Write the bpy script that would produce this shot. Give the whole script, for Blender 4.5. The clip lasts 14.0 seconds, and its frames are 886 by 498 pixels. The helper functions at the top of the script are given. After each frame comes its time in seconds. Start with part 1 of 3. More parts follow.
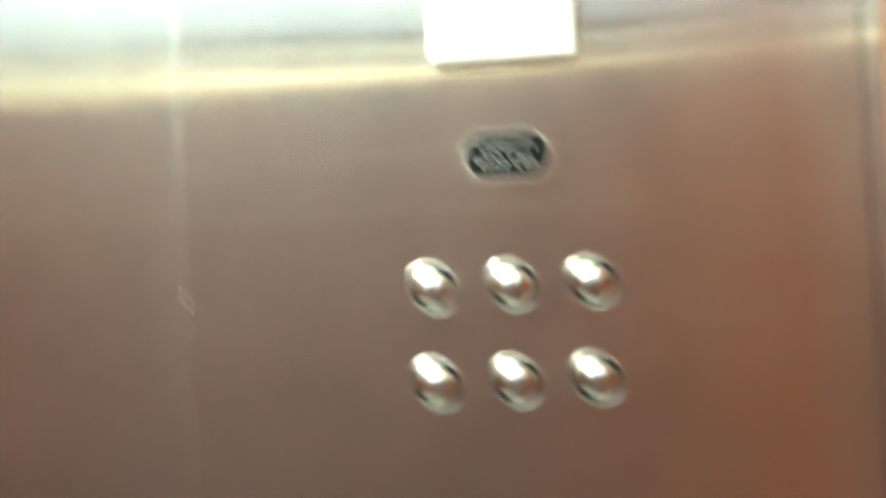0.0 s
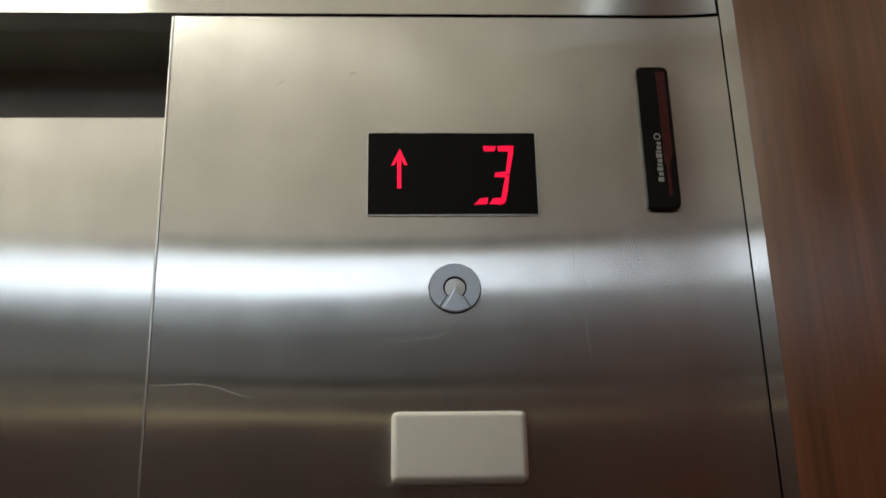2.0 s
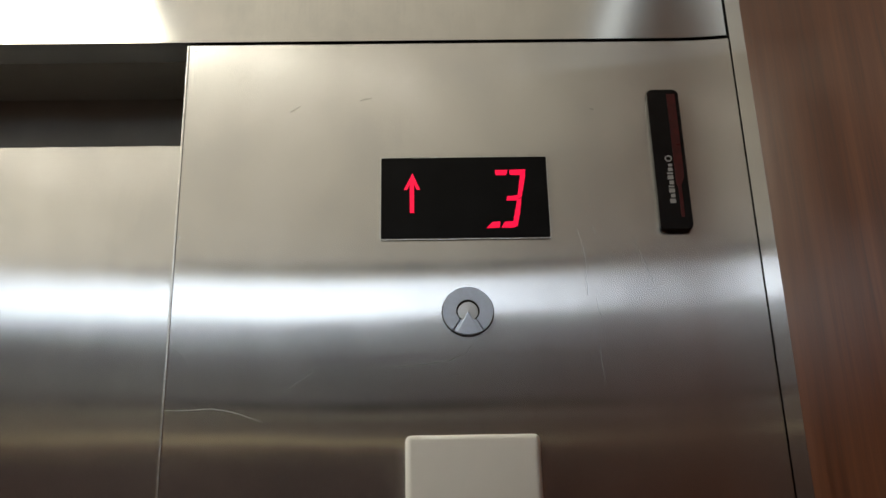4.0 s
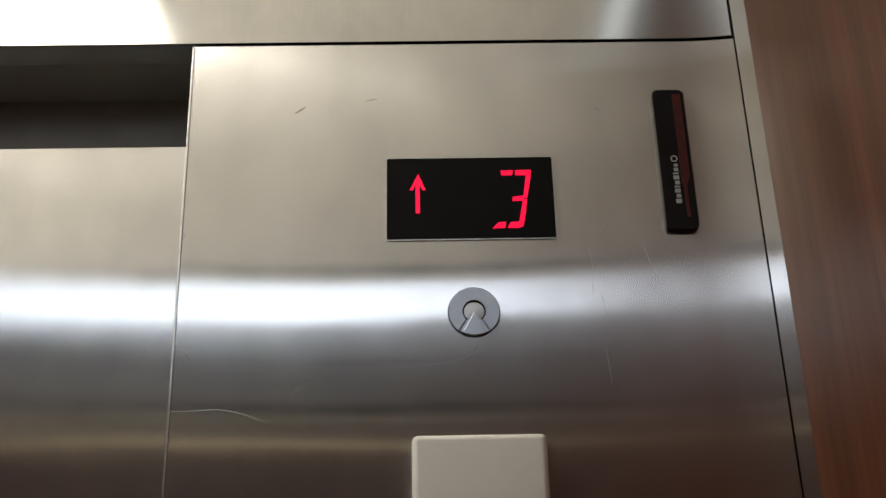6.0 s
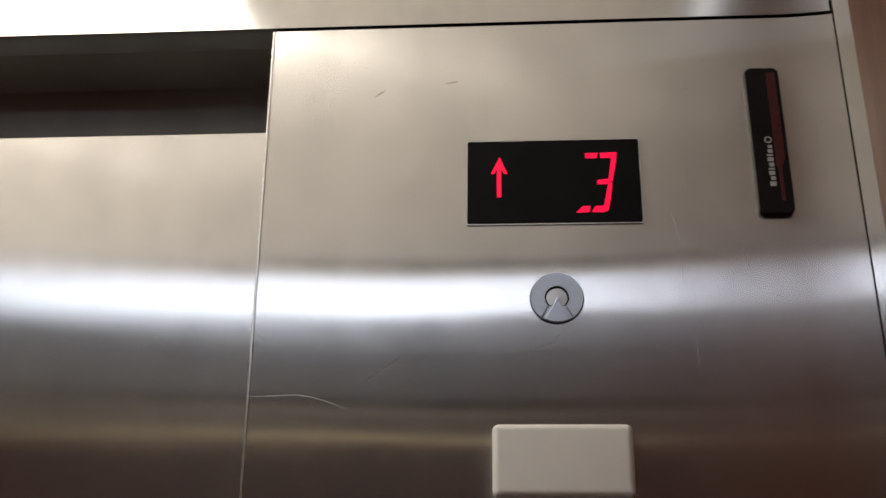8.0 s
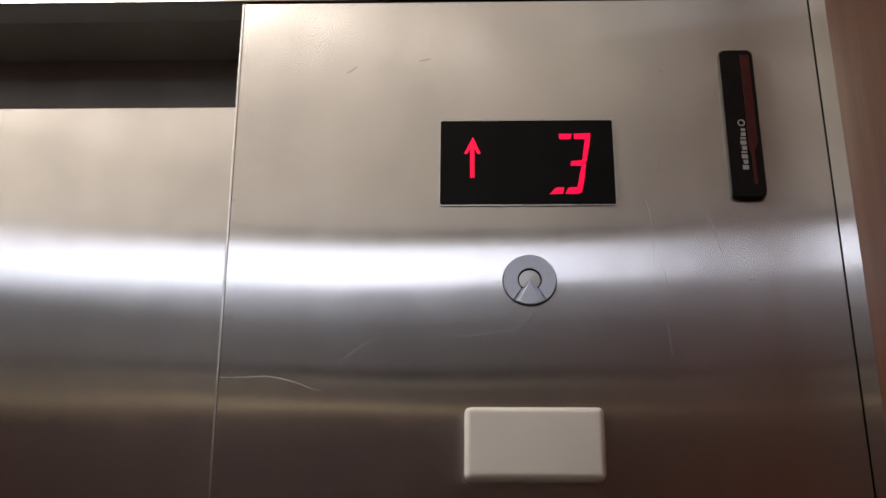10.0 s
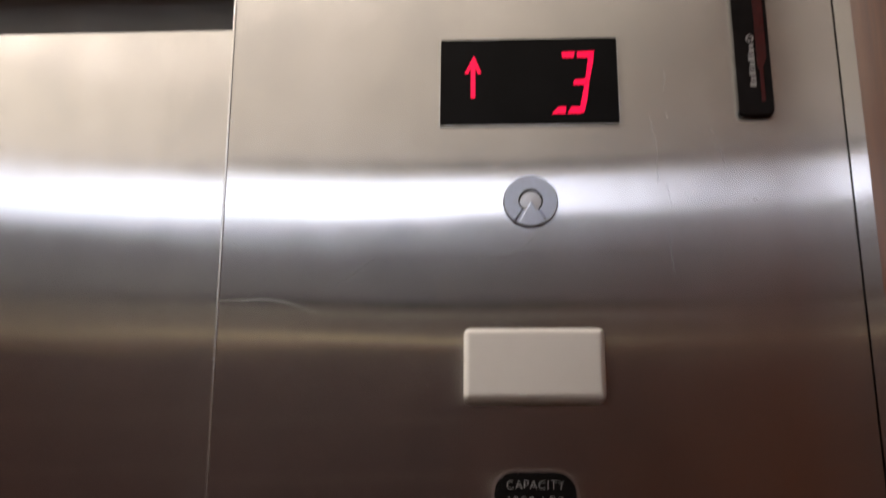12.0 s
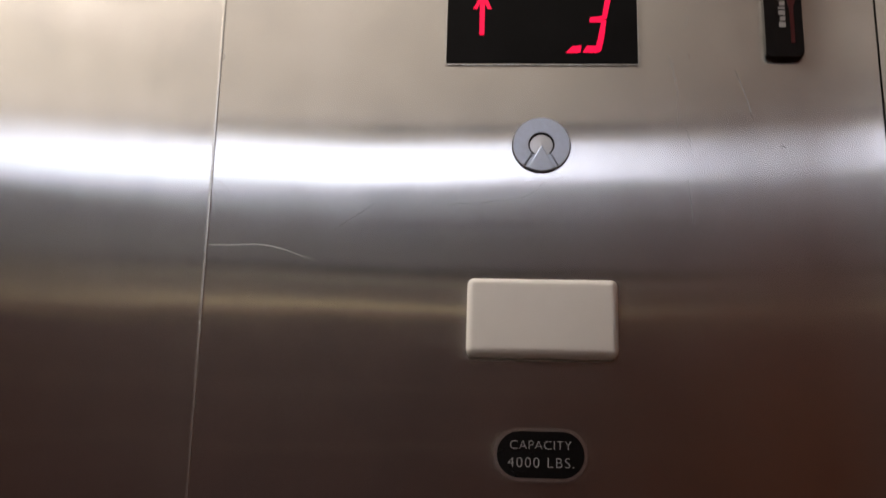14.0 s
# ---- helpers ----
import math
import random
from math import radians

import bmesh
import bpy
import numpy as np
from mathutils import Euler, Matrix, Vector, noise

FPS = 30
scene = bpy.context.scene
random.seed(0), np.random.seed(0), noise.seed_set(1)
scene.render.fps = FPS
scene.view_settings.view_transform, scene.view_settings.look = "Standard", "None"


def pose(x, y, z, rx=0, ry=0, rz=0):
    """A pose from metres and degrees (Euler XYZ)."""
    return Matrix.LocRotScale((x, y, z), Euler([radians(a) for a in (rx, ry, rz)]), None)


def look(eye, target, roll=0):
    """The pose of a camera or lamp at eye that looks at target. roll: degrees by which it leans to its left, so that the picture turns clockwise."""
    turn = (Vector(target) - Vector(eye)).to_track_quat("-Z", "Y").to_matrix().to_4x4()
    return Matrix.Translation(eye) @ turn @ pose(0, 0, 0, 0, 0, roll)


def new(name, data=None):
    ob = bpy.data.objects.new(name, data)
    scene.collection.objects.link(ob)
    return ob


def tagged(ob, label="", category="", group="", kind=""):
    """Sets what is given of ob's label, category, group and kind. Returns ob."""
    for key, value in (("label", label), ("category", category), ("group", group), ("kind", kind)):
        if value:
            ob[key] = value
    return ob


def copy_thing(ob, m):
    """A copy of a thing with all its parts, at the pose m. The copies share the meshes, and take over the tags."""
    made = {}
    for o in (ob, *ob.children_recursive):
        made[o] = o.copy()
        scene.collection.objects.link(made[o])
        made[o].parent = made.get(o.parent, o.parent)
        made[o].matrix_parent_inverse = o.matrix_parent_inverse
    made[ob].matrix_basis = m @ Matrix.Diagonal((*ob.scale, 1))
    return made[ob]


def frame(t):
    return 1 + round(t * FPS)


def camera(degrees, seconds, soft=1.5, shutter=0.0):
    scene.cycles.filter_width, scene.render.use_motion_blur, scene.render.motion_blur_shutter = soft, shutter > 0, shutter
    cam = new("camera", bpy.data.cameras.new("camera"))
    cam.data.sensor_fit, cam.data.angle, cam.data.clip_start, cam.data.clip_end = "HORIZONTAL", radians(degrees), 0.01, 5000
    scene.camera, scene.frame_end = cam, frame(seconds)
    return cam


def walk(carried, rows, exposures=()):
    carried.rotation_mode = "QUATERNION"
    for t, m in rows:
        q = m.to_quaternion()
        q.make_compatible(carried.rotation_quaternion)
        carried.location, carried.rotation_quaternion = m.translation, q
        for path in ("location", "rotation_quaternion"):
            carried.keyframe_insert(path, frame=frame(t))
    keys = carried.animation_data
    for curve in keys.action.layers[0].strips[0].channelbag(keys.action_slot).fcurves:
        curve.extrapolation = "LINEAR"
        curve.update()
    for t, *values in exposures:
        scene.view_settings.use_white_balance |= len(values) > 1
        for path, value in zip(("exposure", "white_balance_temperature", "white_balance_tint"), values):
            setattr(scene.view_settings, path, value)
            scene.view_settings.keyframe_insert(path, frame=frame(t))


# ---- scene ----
cam = camera(47.3, 14.0, 1.5, 0.6)
PATH = [
    (0, (0.019, -0.669, 1.585), (-0.172, 1.319, 1.692), -2.4),
    (0.1, (0.013, -0.672, 1.609), (-0.268, 1.3, 1.789), -4.2),
    (0.2, (-0.002, -0.685, 1.618), (-0.276, 1.273, 1.919), -4.8),
    (0.3, (-0.005, -0.703, 1.637), (-0.256, 1.251, 1.982), -4.2),
    (0.4, (-0.014, -0.718, 1.639), (-0.214, 1.232, 2.034), -3.4),
    (0.5, (-0.019, -0.731, 1.637), (-0.171, 1.188, 2.177), -1.7),
    (0.6, (-0.022, -0.741, 1.647), (-0.148, 1.163, 2.246), -0.9),
    (0.7, (-0.028, -0.738, 1.654), (-0.114, 1.153, 2.298), -0.6),
    (1, (-0.038, -0.742, 1.659), (-0.053, 1.143, 2.328), -0.5),
    (1.5, (-0.03, -0.73, 1.651), (0.011, 1.16, 2.304), -0.6),
    (2, (-0.037, -0.73, 1.643), (0.036, 1.138, 2.355), -1.0),
    (2.5, (-0.036, -0.73, 1.639), (0.021, 1.12, 2.395), -1.0),
    (3, (-0.034, -0.734, 1.646), (0.015, 1.122, 2.389), -0.9),
    (3.5, (-0.031, -0.733, 1.639), (0.01, 1.117, 2.398), -1.0),
    (4, (-0.03, -0.735, 1.642), (0.0, 1.117, 2.396), -1.1),
    (6.5, (-0.035, -0.732, 1.638), (-0.006, 1.115, 2.405), -1.2),
    (7, (-0.035, -0.72, 1.63), (-0.026, 1.122, 2.409), -1.8),
    (7.5, (-0.034, -0.715, 1.632), (-0.096, 1.128, 2.405), -1.5),
    (8, (-0.032, -0.712, 1.637), (-0.17, 1.133, 2.396), 0.9),
    (8.2, (-0.034, -0.711, 1.639), (-0.171, 1.136, 2.393), 1.8),
    (10.3, (-0.041, -0.712, 1.651), (-0.099, 1.167, 2.332), 0.4),
    (10.5, (-0.031, -0.713, 1.647), (-0.115, 1.17, 2.314), 0.5),
    (11, (-0.033, -0.682, 1.619), (-0.12, 1.237, 2.176), 0.5),
    (11.5, (-0.028, -0.671, 1.62), (-0.144, 1.262, 2.12), 1.1),
    (12, (-0.022, -0.7, 1.643), (-0.136, 1.212, 2.218), 0.6),
    (12.5, (-0.02, -0.709, 1.657), (-0.115, 1.191, 2.274), 0.3),
    (13, (-0.012, -0.706, 1.66), (-0.12, 1.203, 2.245), 1.3),
    (13.5, (-0.016, -0.687, 1.646), (-0.167, 1.231, 2.194), 2.0),
    (14, (-0.025, -0.651, 1.636), (-0.144, 1.274, 2.165), 1.7),
]
EXPOSURES = [(0.0, 3.55, 6250, -17), (0.1, 3.05, 6450, -14), (0.2, 2.35, 6500, -7), (0.3, 1.6, 6550, -7), (0.4, 1.15, 6600, -6), (0.5, 0.7, 6700, -4), (0.6, 0.35, 6750, -4), (0.8, 0.08, 6750, -4), (1.1, -0.06, 6750, -4), (1.6, -0.06, 6740, 0), (2.2, 0.02, 6700, 5), (3.5, 0.08, 6700, 6), (7.0, 0.08, 6750, 11), (10.5, 0.14, 6800, 18), (11.2, 0.16, 6800, 18), (11.6, 0.26, 6800, 18), (12.0, 0.40, 6800, 18), (12.6, 0.32, 6800, 18), (14.0, 0.30, 6800, 18)]
walk(cam, [(t, look(eye, target, roll)) for t, eye, target, roll in PATH], EXPOSURES)

# ---- light ----
world = bpy.data.worlds.new("world")
world.use_nodes = True
scene.world = world
world.node_tree.nodes["Background"].inputs["Color"].default_value = (0.8, 0.85, 0.9, 1)
world.node_tree.nodes["Background"].inputs["Strength"].default_value = 0.02
LAMP_STRENGTH = 9.0       # diffuser over the door side of the car
COVE_STRENGTH = 3.8      # long diffuser on the rear wall beyond the ceiling edge

CEILING_GLOW = 0.47      # emission standing in for light bounced onto the dropped ceiling

# plan of the lift car
PANEL_L, PANEL_R, PANEL_TOP = -0.231, 0.229, 2.131
SIDE_R, SIDE_L, BACK, HEAD = 0.2425, -1.60, -1.65, 2.1345
DOOR_TOP = 2.071
TUBE_Z, TUBE_H = 2.434, 0.090
DOOR_Y, CEIL, CEIL_EDGE, ROOF = 0.065, 2.45, -1.352, 2.66


# ---- materials ----
def material(name):
    m = bpy.data.materials.new(name)
    m.use_nodes = True
    return m, m.node_tree.nodes, m.node_tree.links, m.node_tree.nodes["Principled BSDF"]


def noise_at(nodes, links, scale, stretch=(1, 1, 1), detail=4.0, rough=0.55):
    geo = nodes.new("ShaderNodeNewGeometry")
    mp = nodes.new("ShaderNodeMapping")
    mp.inputs["Scale"].default_value = stretch
    tex = nodes.new("ShaderNodeTexNoise")
    tex.inputs["Scale"].default_value = scale
    tex.inputs["Detail"].default_value = detail
    tex.inputs["Roughness"].default_value = rough
    links.new(geo.outputs["Position"], mp.inputs["Vector"])
    links.new(mp.outputs["Vector"], tex.inputs["Vector"])
    return tex.outputs["Fac"]


def ramp(nodes, links, fac, stops):
    r = nodes.new("ShaderNodeValToRGB")
    while len(r.color_ramp.elements) < len(stops):
        r.color_ramp.elements.new(0.5)
    for e, (p, c) in zip(r.color_ramp.elements, stops):
        e.position, e.color = p, (*c, 1) if len(c) == 3 else c
    links.new(fac, r.inputs["Fac"])
    return r.outputs["Color"]


def span(nodes, links, fac, lo, hi, a=0.3, b=0.7):
    r = nodes.new("ShaderNodeMapRange")
    for k, v in (("From Min", a), ("From Max", b), ("To Min", lo), ("To Max", hi)):
        r.inputs[k].default_value = v
    links.new(fac, r.inputs["Value"])
    return r.outputs["Result"]


def bumped(nodes, links, b, heights, base=0.001):
    last = None
    for fac, strength, dist in heights:
        bump = nodes.new("ShaderNodeBump")
        bump.inputs["Strength"].default_value = strength
        bump.inputs["Distance"].default_value = dist
        links.new(fac, bump.inputs["Height"])
        if last is not None:
            links.new(last, bump.inputs["Normal"])
        last = bump.outputs["Normal"]
    links.new(last, b.inputs["Normal"])


def steel(name, tint=(0.60, 0.585, 0.56), rough=0.33, aniso=0.85, wave=0.30, wide=0.80):
    """Brushed stainless sheet: fine upright grain, wide sideways gloss, smears and a slight buckle."""
    m, n, l, b = material(name)
    grain = noise_at(n, l, 1.0, (1500, 1500, 14), 3.0)
    streak = noise_at(n, l, 1.0, (70, 70, 2.5), 3.0)
    smear = noise_at(n, l, 6.0, (1.0, 1.0, 0.6), 5.0, 0.6)
    buckle = noise_at(n, l, 2.6, (1.0, 1.0, 1.2), 1.0)
    b.inputs["Metallic"].default_value = 1.0
    mix = n.new("ShaderNodeMix")
    mix.data_type = "RGBA"
    mix.inputs["A"].default_value = (tint[0] * 0.97, tint[1] * 0.97, tint[2] * 0.97, 1)
    mix.inputs["B"].default_value = (tint[0] * 1.03, tint[1] * 1.03, tint[2] * 1.03, 1)
    l.new(span(n, l, grain, 0, 1), mix.inputs["Factor"])
    mix2 = n.new("ShaderNodeMix")
    mix2.data_type, mix2.blend_type = "RGBA", "MULTIPLY"
    mix2.inputs["Factor"].default_value = 1.0
    l.new(mix.outputs["Result"], mix2.inputs["A"])
    l.new(ramp(n, l, streak, [(0.3, (0.975, 0.975, 0.975)), (0.7, (1.0, 1.0, 1.0))]), mix2.inputs["B"])
    mix3 = n.new("ShaderNodeMix")
    mix3.data_type, mix3.blend_type = "RGBA", "MULTIPLY"
    mix3.inputs["Factor"].default_value = 1.0
    film = noise_at(n, l, 17.0, (1.0, 1.0, 0.8), 6.0, 0.62)
    l.new(mix2.outputs["Result"], mix3.inputs["A"])
    l.new(ramp(n, l, film, [(0.36, (0.93, 0.93, 0.937)), (0.50, (0.99, 0.985, 0.98)), (0.66, (1.04, 1.04, 1.045))]), mix3.inputs["B"])
    mix2 = mix3
    l.new(mix2.outputs["Result"], b.inputs["Base Color"])
    add = n.new("ShaderNodeMath")
    add.operation = "ADD"
    l.new(span(n, l, smear, rough - 0.012, rough + 0.02), add.inputs[0])
    l.new(span(n, l, streak, -0.005, 0.005), add.inputs[1])
    l.new(add.outputs["Value"], b.inputs["Roughness"])
    b.inputs["Anisotropic"].default_value = aniso
    t = n.new("ShaderNodeCombineXYZ")
    t.inputs["X"].default_value = 1.0
    l.new(t.outputs["Vector"], b.inputs["Tangent"])
    bumped(n, l, b, [(buckle, wave, 0.005)])
    if wide:
        g = n.new("ShaderNodeBsdfAnisotropic")
        g.inputs["Anisotropy"].default_value = 0.82
        l.new(span(n, l, film, 0.138, 0.165, 0.35, 0.68), g.inputs["Roughness"])
        up = n.new("ShaderNodeCombineXYZ")
        up.inputs["Z"].default_value = 1.0
        l.new(up.outputs["Vector"], g.inputs["Tangent"])
        l.new(mix2.outputs["Result"], g.inputs["Color"])
        l.new(b.inputs["Normal"].links[0].from_socket, g.inputs["Normal"])
        both = n.new("ShaderNodeMixShader")
        both.inputs["Fac"].default_value = wide
        l.new(b.outputs["BSDF"], both.inputs[1])
        l.new(g.outputs["BSDF"], both.inputs[2])
        l.new(both.outputs["Shader"], n["Material Output"].inputs["Surface"])
    return m


def plain(name, colour, rough=0.5, metal=0.0, coat=0.0, vary=0.06, scale=30.0, bump=0.0):
    m, n, l, b = material(name)
    f = noise_at(n, l, scale, (1, 1, 1), 5.0)
    lo = tuple(c * (1 - vary) for c in colour)
    hi = tuple(min(1, c * (1 + vary)) for c in colour)
    l.new(ramp(n, l, f, [(0.3, lo), (0.7, hi)]), b.inputs["Base Color"])
    l.new(span(n, l, noise_at(n, l, scale * 0.3), rough * 0.9, rough * 1.12), b.inputs["Roughness"])
    b.inputs["Metallic"].default_value = metal
    b.inputs["Coat Weight"].default_value = coat
    if bump:
        bumped(n, l, b, [(noise_at(n, l, scale * 8), bump, 0.0003)])
    return m


def wood(name, dark=(0.046, 0.013, 0.006), mid=(0.108, 0.033, 0.014), light=(0.17, 0.062, 0.029), rough=0.34):
    """Red-brown veneer with upright grain under satin lacquer."""
    m, n, l, b = material(name)
    wide = noise_at(n, l, 1.0, (34, 34, 2.2), 4.0, 0.6)
    fine = noise_at(n, l, 1.0, (160, 160, 4.0), 5.0, 0.65)
    pore = noise_at(n, l, 1.0, (900, 900, 30), 2.0)
    mx = n.new("ShaderNodeMath")
    mx.operation = "MULTIPLY_ADD"
    mx.inputs[1].default_value = 0.55
    l.new(fine, mx.inputs[0])
    l.new(span(n, l, wide, 0.06, 0.46, 0.25, 0.75), mx.inputs[2])
    col = ramp(n, l, mx.outputs["Value"], [(0.30, dark), (0.54, mid), (0.80, light)])
    mix = n.new("ShaderNodeMix")
    mix.data_type, mix.blend_type = "RGBA", "MULTIPLY"
    mix.inputs["Factor"].default_value = 0.35
    l.new(col, mix.inputs["A"])
    l.new(ramp(n, l, pore, [(0.35, (0.55, 0.5, 0.48)), (0.55, (1, 1, 1))]), mix.inputs["B"])
    l.new(mix.outputs["Result"], b.inputs["Base Color"])
    l.new(span(n, l, fine, rough - 0.02, rough + 0.05), b.inputs["Roughness"])
    b.inputs["Specular IOR Level"].default_value = 0.26
    bumped(n, l, b, [(fine, 0.05, 0.0002)])
    return m


def glowing(name, colour, strength, base=(0.02, 0.0, 0.0)):
    m, n, l, b = material(name)
    b.inputs["Base Color"].default_value = (*base, 1)
    b.inputs["Emission Color"].default_value = (*colour, 1)
    b.inputs["Emission Strength"].default_value = strength
    return m


STEEL = steel("brushed_steel")
STEEL_DOOR = steel("brushed_steel_door", rough=0.33)
STEEL_HEAD = steel("smooth_steel_head", rough=0.13, aniso=0.5, wave=0.2, wide=0.0)
STEEL_PLAIN = plain("satin_steel", (0.58, 0.57, 0.55), 0.28, 1.0, vary=0.04)
CHROME = plain("chrome", (0.56, 0.56, 0.53), 0.22, 1.0, vary=0.03)
EDGE = plain("bright_edge", (0.56, 0.55, 0.52), 0.25, 1.0, vary=0.03)
RIM = plain("satin_metal_rim", (0.84, 0.82, 0.77), 0.22, 1.0, vary=0.04)
KEY_GREY = plain("grey_alloy", (0.60, 0.69, 0.85), 0.38, 0.35, vary=0.05, scale=300)
KEY_DARK = plain("dark_grey_alloy", (0.10, 0.105, 0.12), 0.45, 0.6)
DARK = plain("dark_paint", (0.30, 0.295, 0.275), 0.6, vary=0.12, scale=12)
GAP = plain("black_gap", (0.006, 0.006, 0.006), 0.8)
BLACK = plain("black_acrylic", (0.006, 0.006, 0.007), 0.12, vary=0.2)
BLACK_SATIN = plain("black_enamel", (0.006, 0.006, 0.006), 0.25, vary=0.2)
BLACK_SATIN.node_tree.nodes["Principled BSDF"].inputs["Specular IOR Level"].default_value = 0.25
BLACK.node_tree.nodes["Principled BSDF"].inputs["Specular IOR Level"].default_value = 0.12
BLACK_PLASTIC = plain("black_plastic", (0.010, 0.0095, 0.010), 0.22, vary=0.25, scale=60)
BLACK_PLASTIC.node_tree.nodes["Principled BSDF"].inputs["Specular IOR Level"].default_value = 0.25
RED_STRIPE = plain("dark_red_stripe", (0.075, 0.010, 0.009), 0.3, vary=0.3, scale=200)
MARK = plain("grey_white_ink", (0.45, 0.45, 0.45), 0.5)
IVORY = plain("ivory_plastic", (0.83, 0.81, 0.77), 0.42, vary=0.03, scale=20, bump=0.02)
WOOD = wood("red_brown_veneer")
WOOD_DEEP = wood("deep_red_veneer", (0.055, 0.020, 0.015), (0.115, 0.042, 0.032), (0.16, 0.062, 0.048))
BROWN = plain("dark_brown_laminate", (0.088, 0.054, 0.057), 0.45, vary=0.15, scale=6)
SEAM = plain("brown_seam", (0.165, 0.12, 0.115), 0.4)
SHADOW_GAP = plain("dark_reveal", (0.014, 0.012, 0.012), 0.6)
TAUPE = plain("taupe_laminate", (0.25, 0.218, 0.2), 0.4, vary=0.08, scale=6)
# dark colour for the shadow line along the ceiling's rear edge
EDGE_SHADE = plain("edge_shade", (0.11, 0.09, 0.085), 0.5, vary=0.1)
BRASS = plain("brass_trim", (0.86, 0.73, 0.51), 0.42, 0.6)
CREAM = plain("cream_laminate", (0.80, 0.76, 0.65), 0.5, vary=0.03, scale=3)
FRIEZE = plain("pale_grey_laminate", (0.26, 0.27, 0.31), 0.45, vary=0.03, scale=3)
FLOOR = plain("beige_speckled_floor", (0.30, 0.28, 0.24), 0.45, vary=0.2, scale=180)
# cream ceiling, no lamp itself: its lit look is put in as emission
CEILING_LIT = glowing("cream_ceiling_painted_glow", (1.0, 0.935, 0.80), CEILING_GLOW, (0.62, 0.58, 0.48))
bn, bl = CEILING_LIT.node_tree.nodes, CEILING_LIT.node_tree.links
bgeo, bsep, bmul = bn.new("ShaderNodeNewGeometry"), bn.new("ShaderNodeSeparateXYZ"), bn.new("ShaderNodeMath")
bl.new(bgeo.outputs["Position"], bsep.inputs["Vector"])
bmul.operation = "MULTIPLY"
bl.new(span(bn, bl, bsep.outputs["X"], CEILING_GLOW * 2.3, CEILING_GLOW * 0.60, -1.1, 0.2), bmul.inputs[0])   # painted falloff: brighter towards the left
bl.new(span(bn, bl, noise_at(bn, bl, 1.6, (1, 1, 1), 2.0), 0.82, 1.15), bmul.inputs[1])
bmul2 = bn.new("ShaderNodeMath")
bmul2.operation = "MULTIPLY"
bl.new(bmul.outputs["Value"], bmul2.inputs[0])
# painted falloff: brighter towards the front
bl.new(span(bn, bl, bsep.outputs["Y"], 0.72, 1.3, -1.3, -0.3), bmul2.inputs[1])
bl.new(bmul2.outputs["Value"], bn["Principled BSDF"].inputs["Emission Strength"])
LAMP = glowing("lamp_diffuser", (1.0, 0.96, 0.86), LAMP_STRENGTH)
LAMP_DIM = glowing("dim_diffuser", (0.86, 0.93, 1.0), 1.5)
TUBE = glowing("cove_tube", (0.72, 0.83, 1.0), COVE_STRENGTH)
TUBE_DIM = glowing("cove_tube_dim", (0.74, 0.83, 1.0), COVE_STRENGTH * 0.86)
LED = glowing("red_segments", (1.0, 0.0, 0.05), 1.15)
SCRATCH = plain("bare_scratch", (0.85, 0.84, 0.82), 0.35, 1.0)
SMEAR = steel("dried_smear", (0.64, 0.63, 0.61), rough=0.40, aniso=0.7, wide=0.62)
GRIME = plain("dark_grime", (0.10, 0.095, 0.09), 0.6, vary=0.1)
SCUFF = plain("dull_scuff", (0.42, 0.40, 0.35), 0.42, 0.95)


# ---- building helpers ----
def mesh_of(name, bm, mat, smooth=False):
    bmesh.ops.recalc_face_normals(bm, faces=bm.faces[:])
    me = bpy.data.meshes.new(name)
    bm.to_mesh(me)
    bm.free()
    me.materials.append(mat)
    for p in me.polygons:
        p.use_smooth = smooth
    return me


def thing(name, label, category, kind="", group="", at=(0, 0, 0)):
    ob = tagged(new(name), label, category, group, kind)
    ob.location = at
    return ob


def part(name, bm, mat, parent=None, label="", smooth=False):
    """Links a bmesh, given in world metres, as one mesh under its thing."""
    ob = new(name, mesh_of(name, bm, mat, smooth))
    if parent is not None:
        ob.parent = parent
        base, up = Vector((0, 0, 0)), parent
        while up is not None:
            base += up.location
            up = up.parent
        ob.location = -base
    if label:
        ob["label"] = label
    return ob


def structure(name, bm, mat, label, category):
    return tagged(part(name, bm, mat), label, category, kind="structure")


def box(x0, x1, y0, y1, z0, z1, bevel=0.0, segs=2):
    bm = bmesh.new()
    bmesh.ops.create_cube(bm, size=1, matrix=Matrix.LocRotScale(((x0 + x1) / 2, (y0 + y1) / 2, (z0 + z1) / 2), None, (x1 - x0, y1 - y0, z1 - z0)))
    if bevel:
        bmesh.ops.bevel(bm, geom=bm.edges[:], offset=bevel, segments=segs, profile=0.5, affect="EDGES")
    return bm


def prism(outline, y0, y1, bevel=0.0, segs=2):
    """An outline of (x, z) pairs drawn out from y0 (front) to y1 (back); the front edge may be rounded."""
    bm = bmesh.new()
    front = [bm.verts.new((x, y0, z)) for x, z in outline]
    back = [bm.verts.new((x, y1, z)) for x, z in outline]
    k = len(outline)
    f = bm.faces.new(front)
    bm.faces.new(back[::-1])
    for i in range(k):
        bm.faces.new((front[i], front[(i + 1) % k], back[(i + 1) % k], back[i]))
    if bevel:
        bmesh.ops.bevel(bm, geom=list(f.edges), offset=bevel, segments=segs, profile=0.5, affect="EDGES")
    return bm


def arc(cx, cz, r, a0, a1, k):
    return [(cx + r * math.cos(radians(a0 + (a1 - a0) * i / k)), cz + r * math.sin(radians(a0 + (a1 - a0) * i / k))) for i in range(k + 1)]


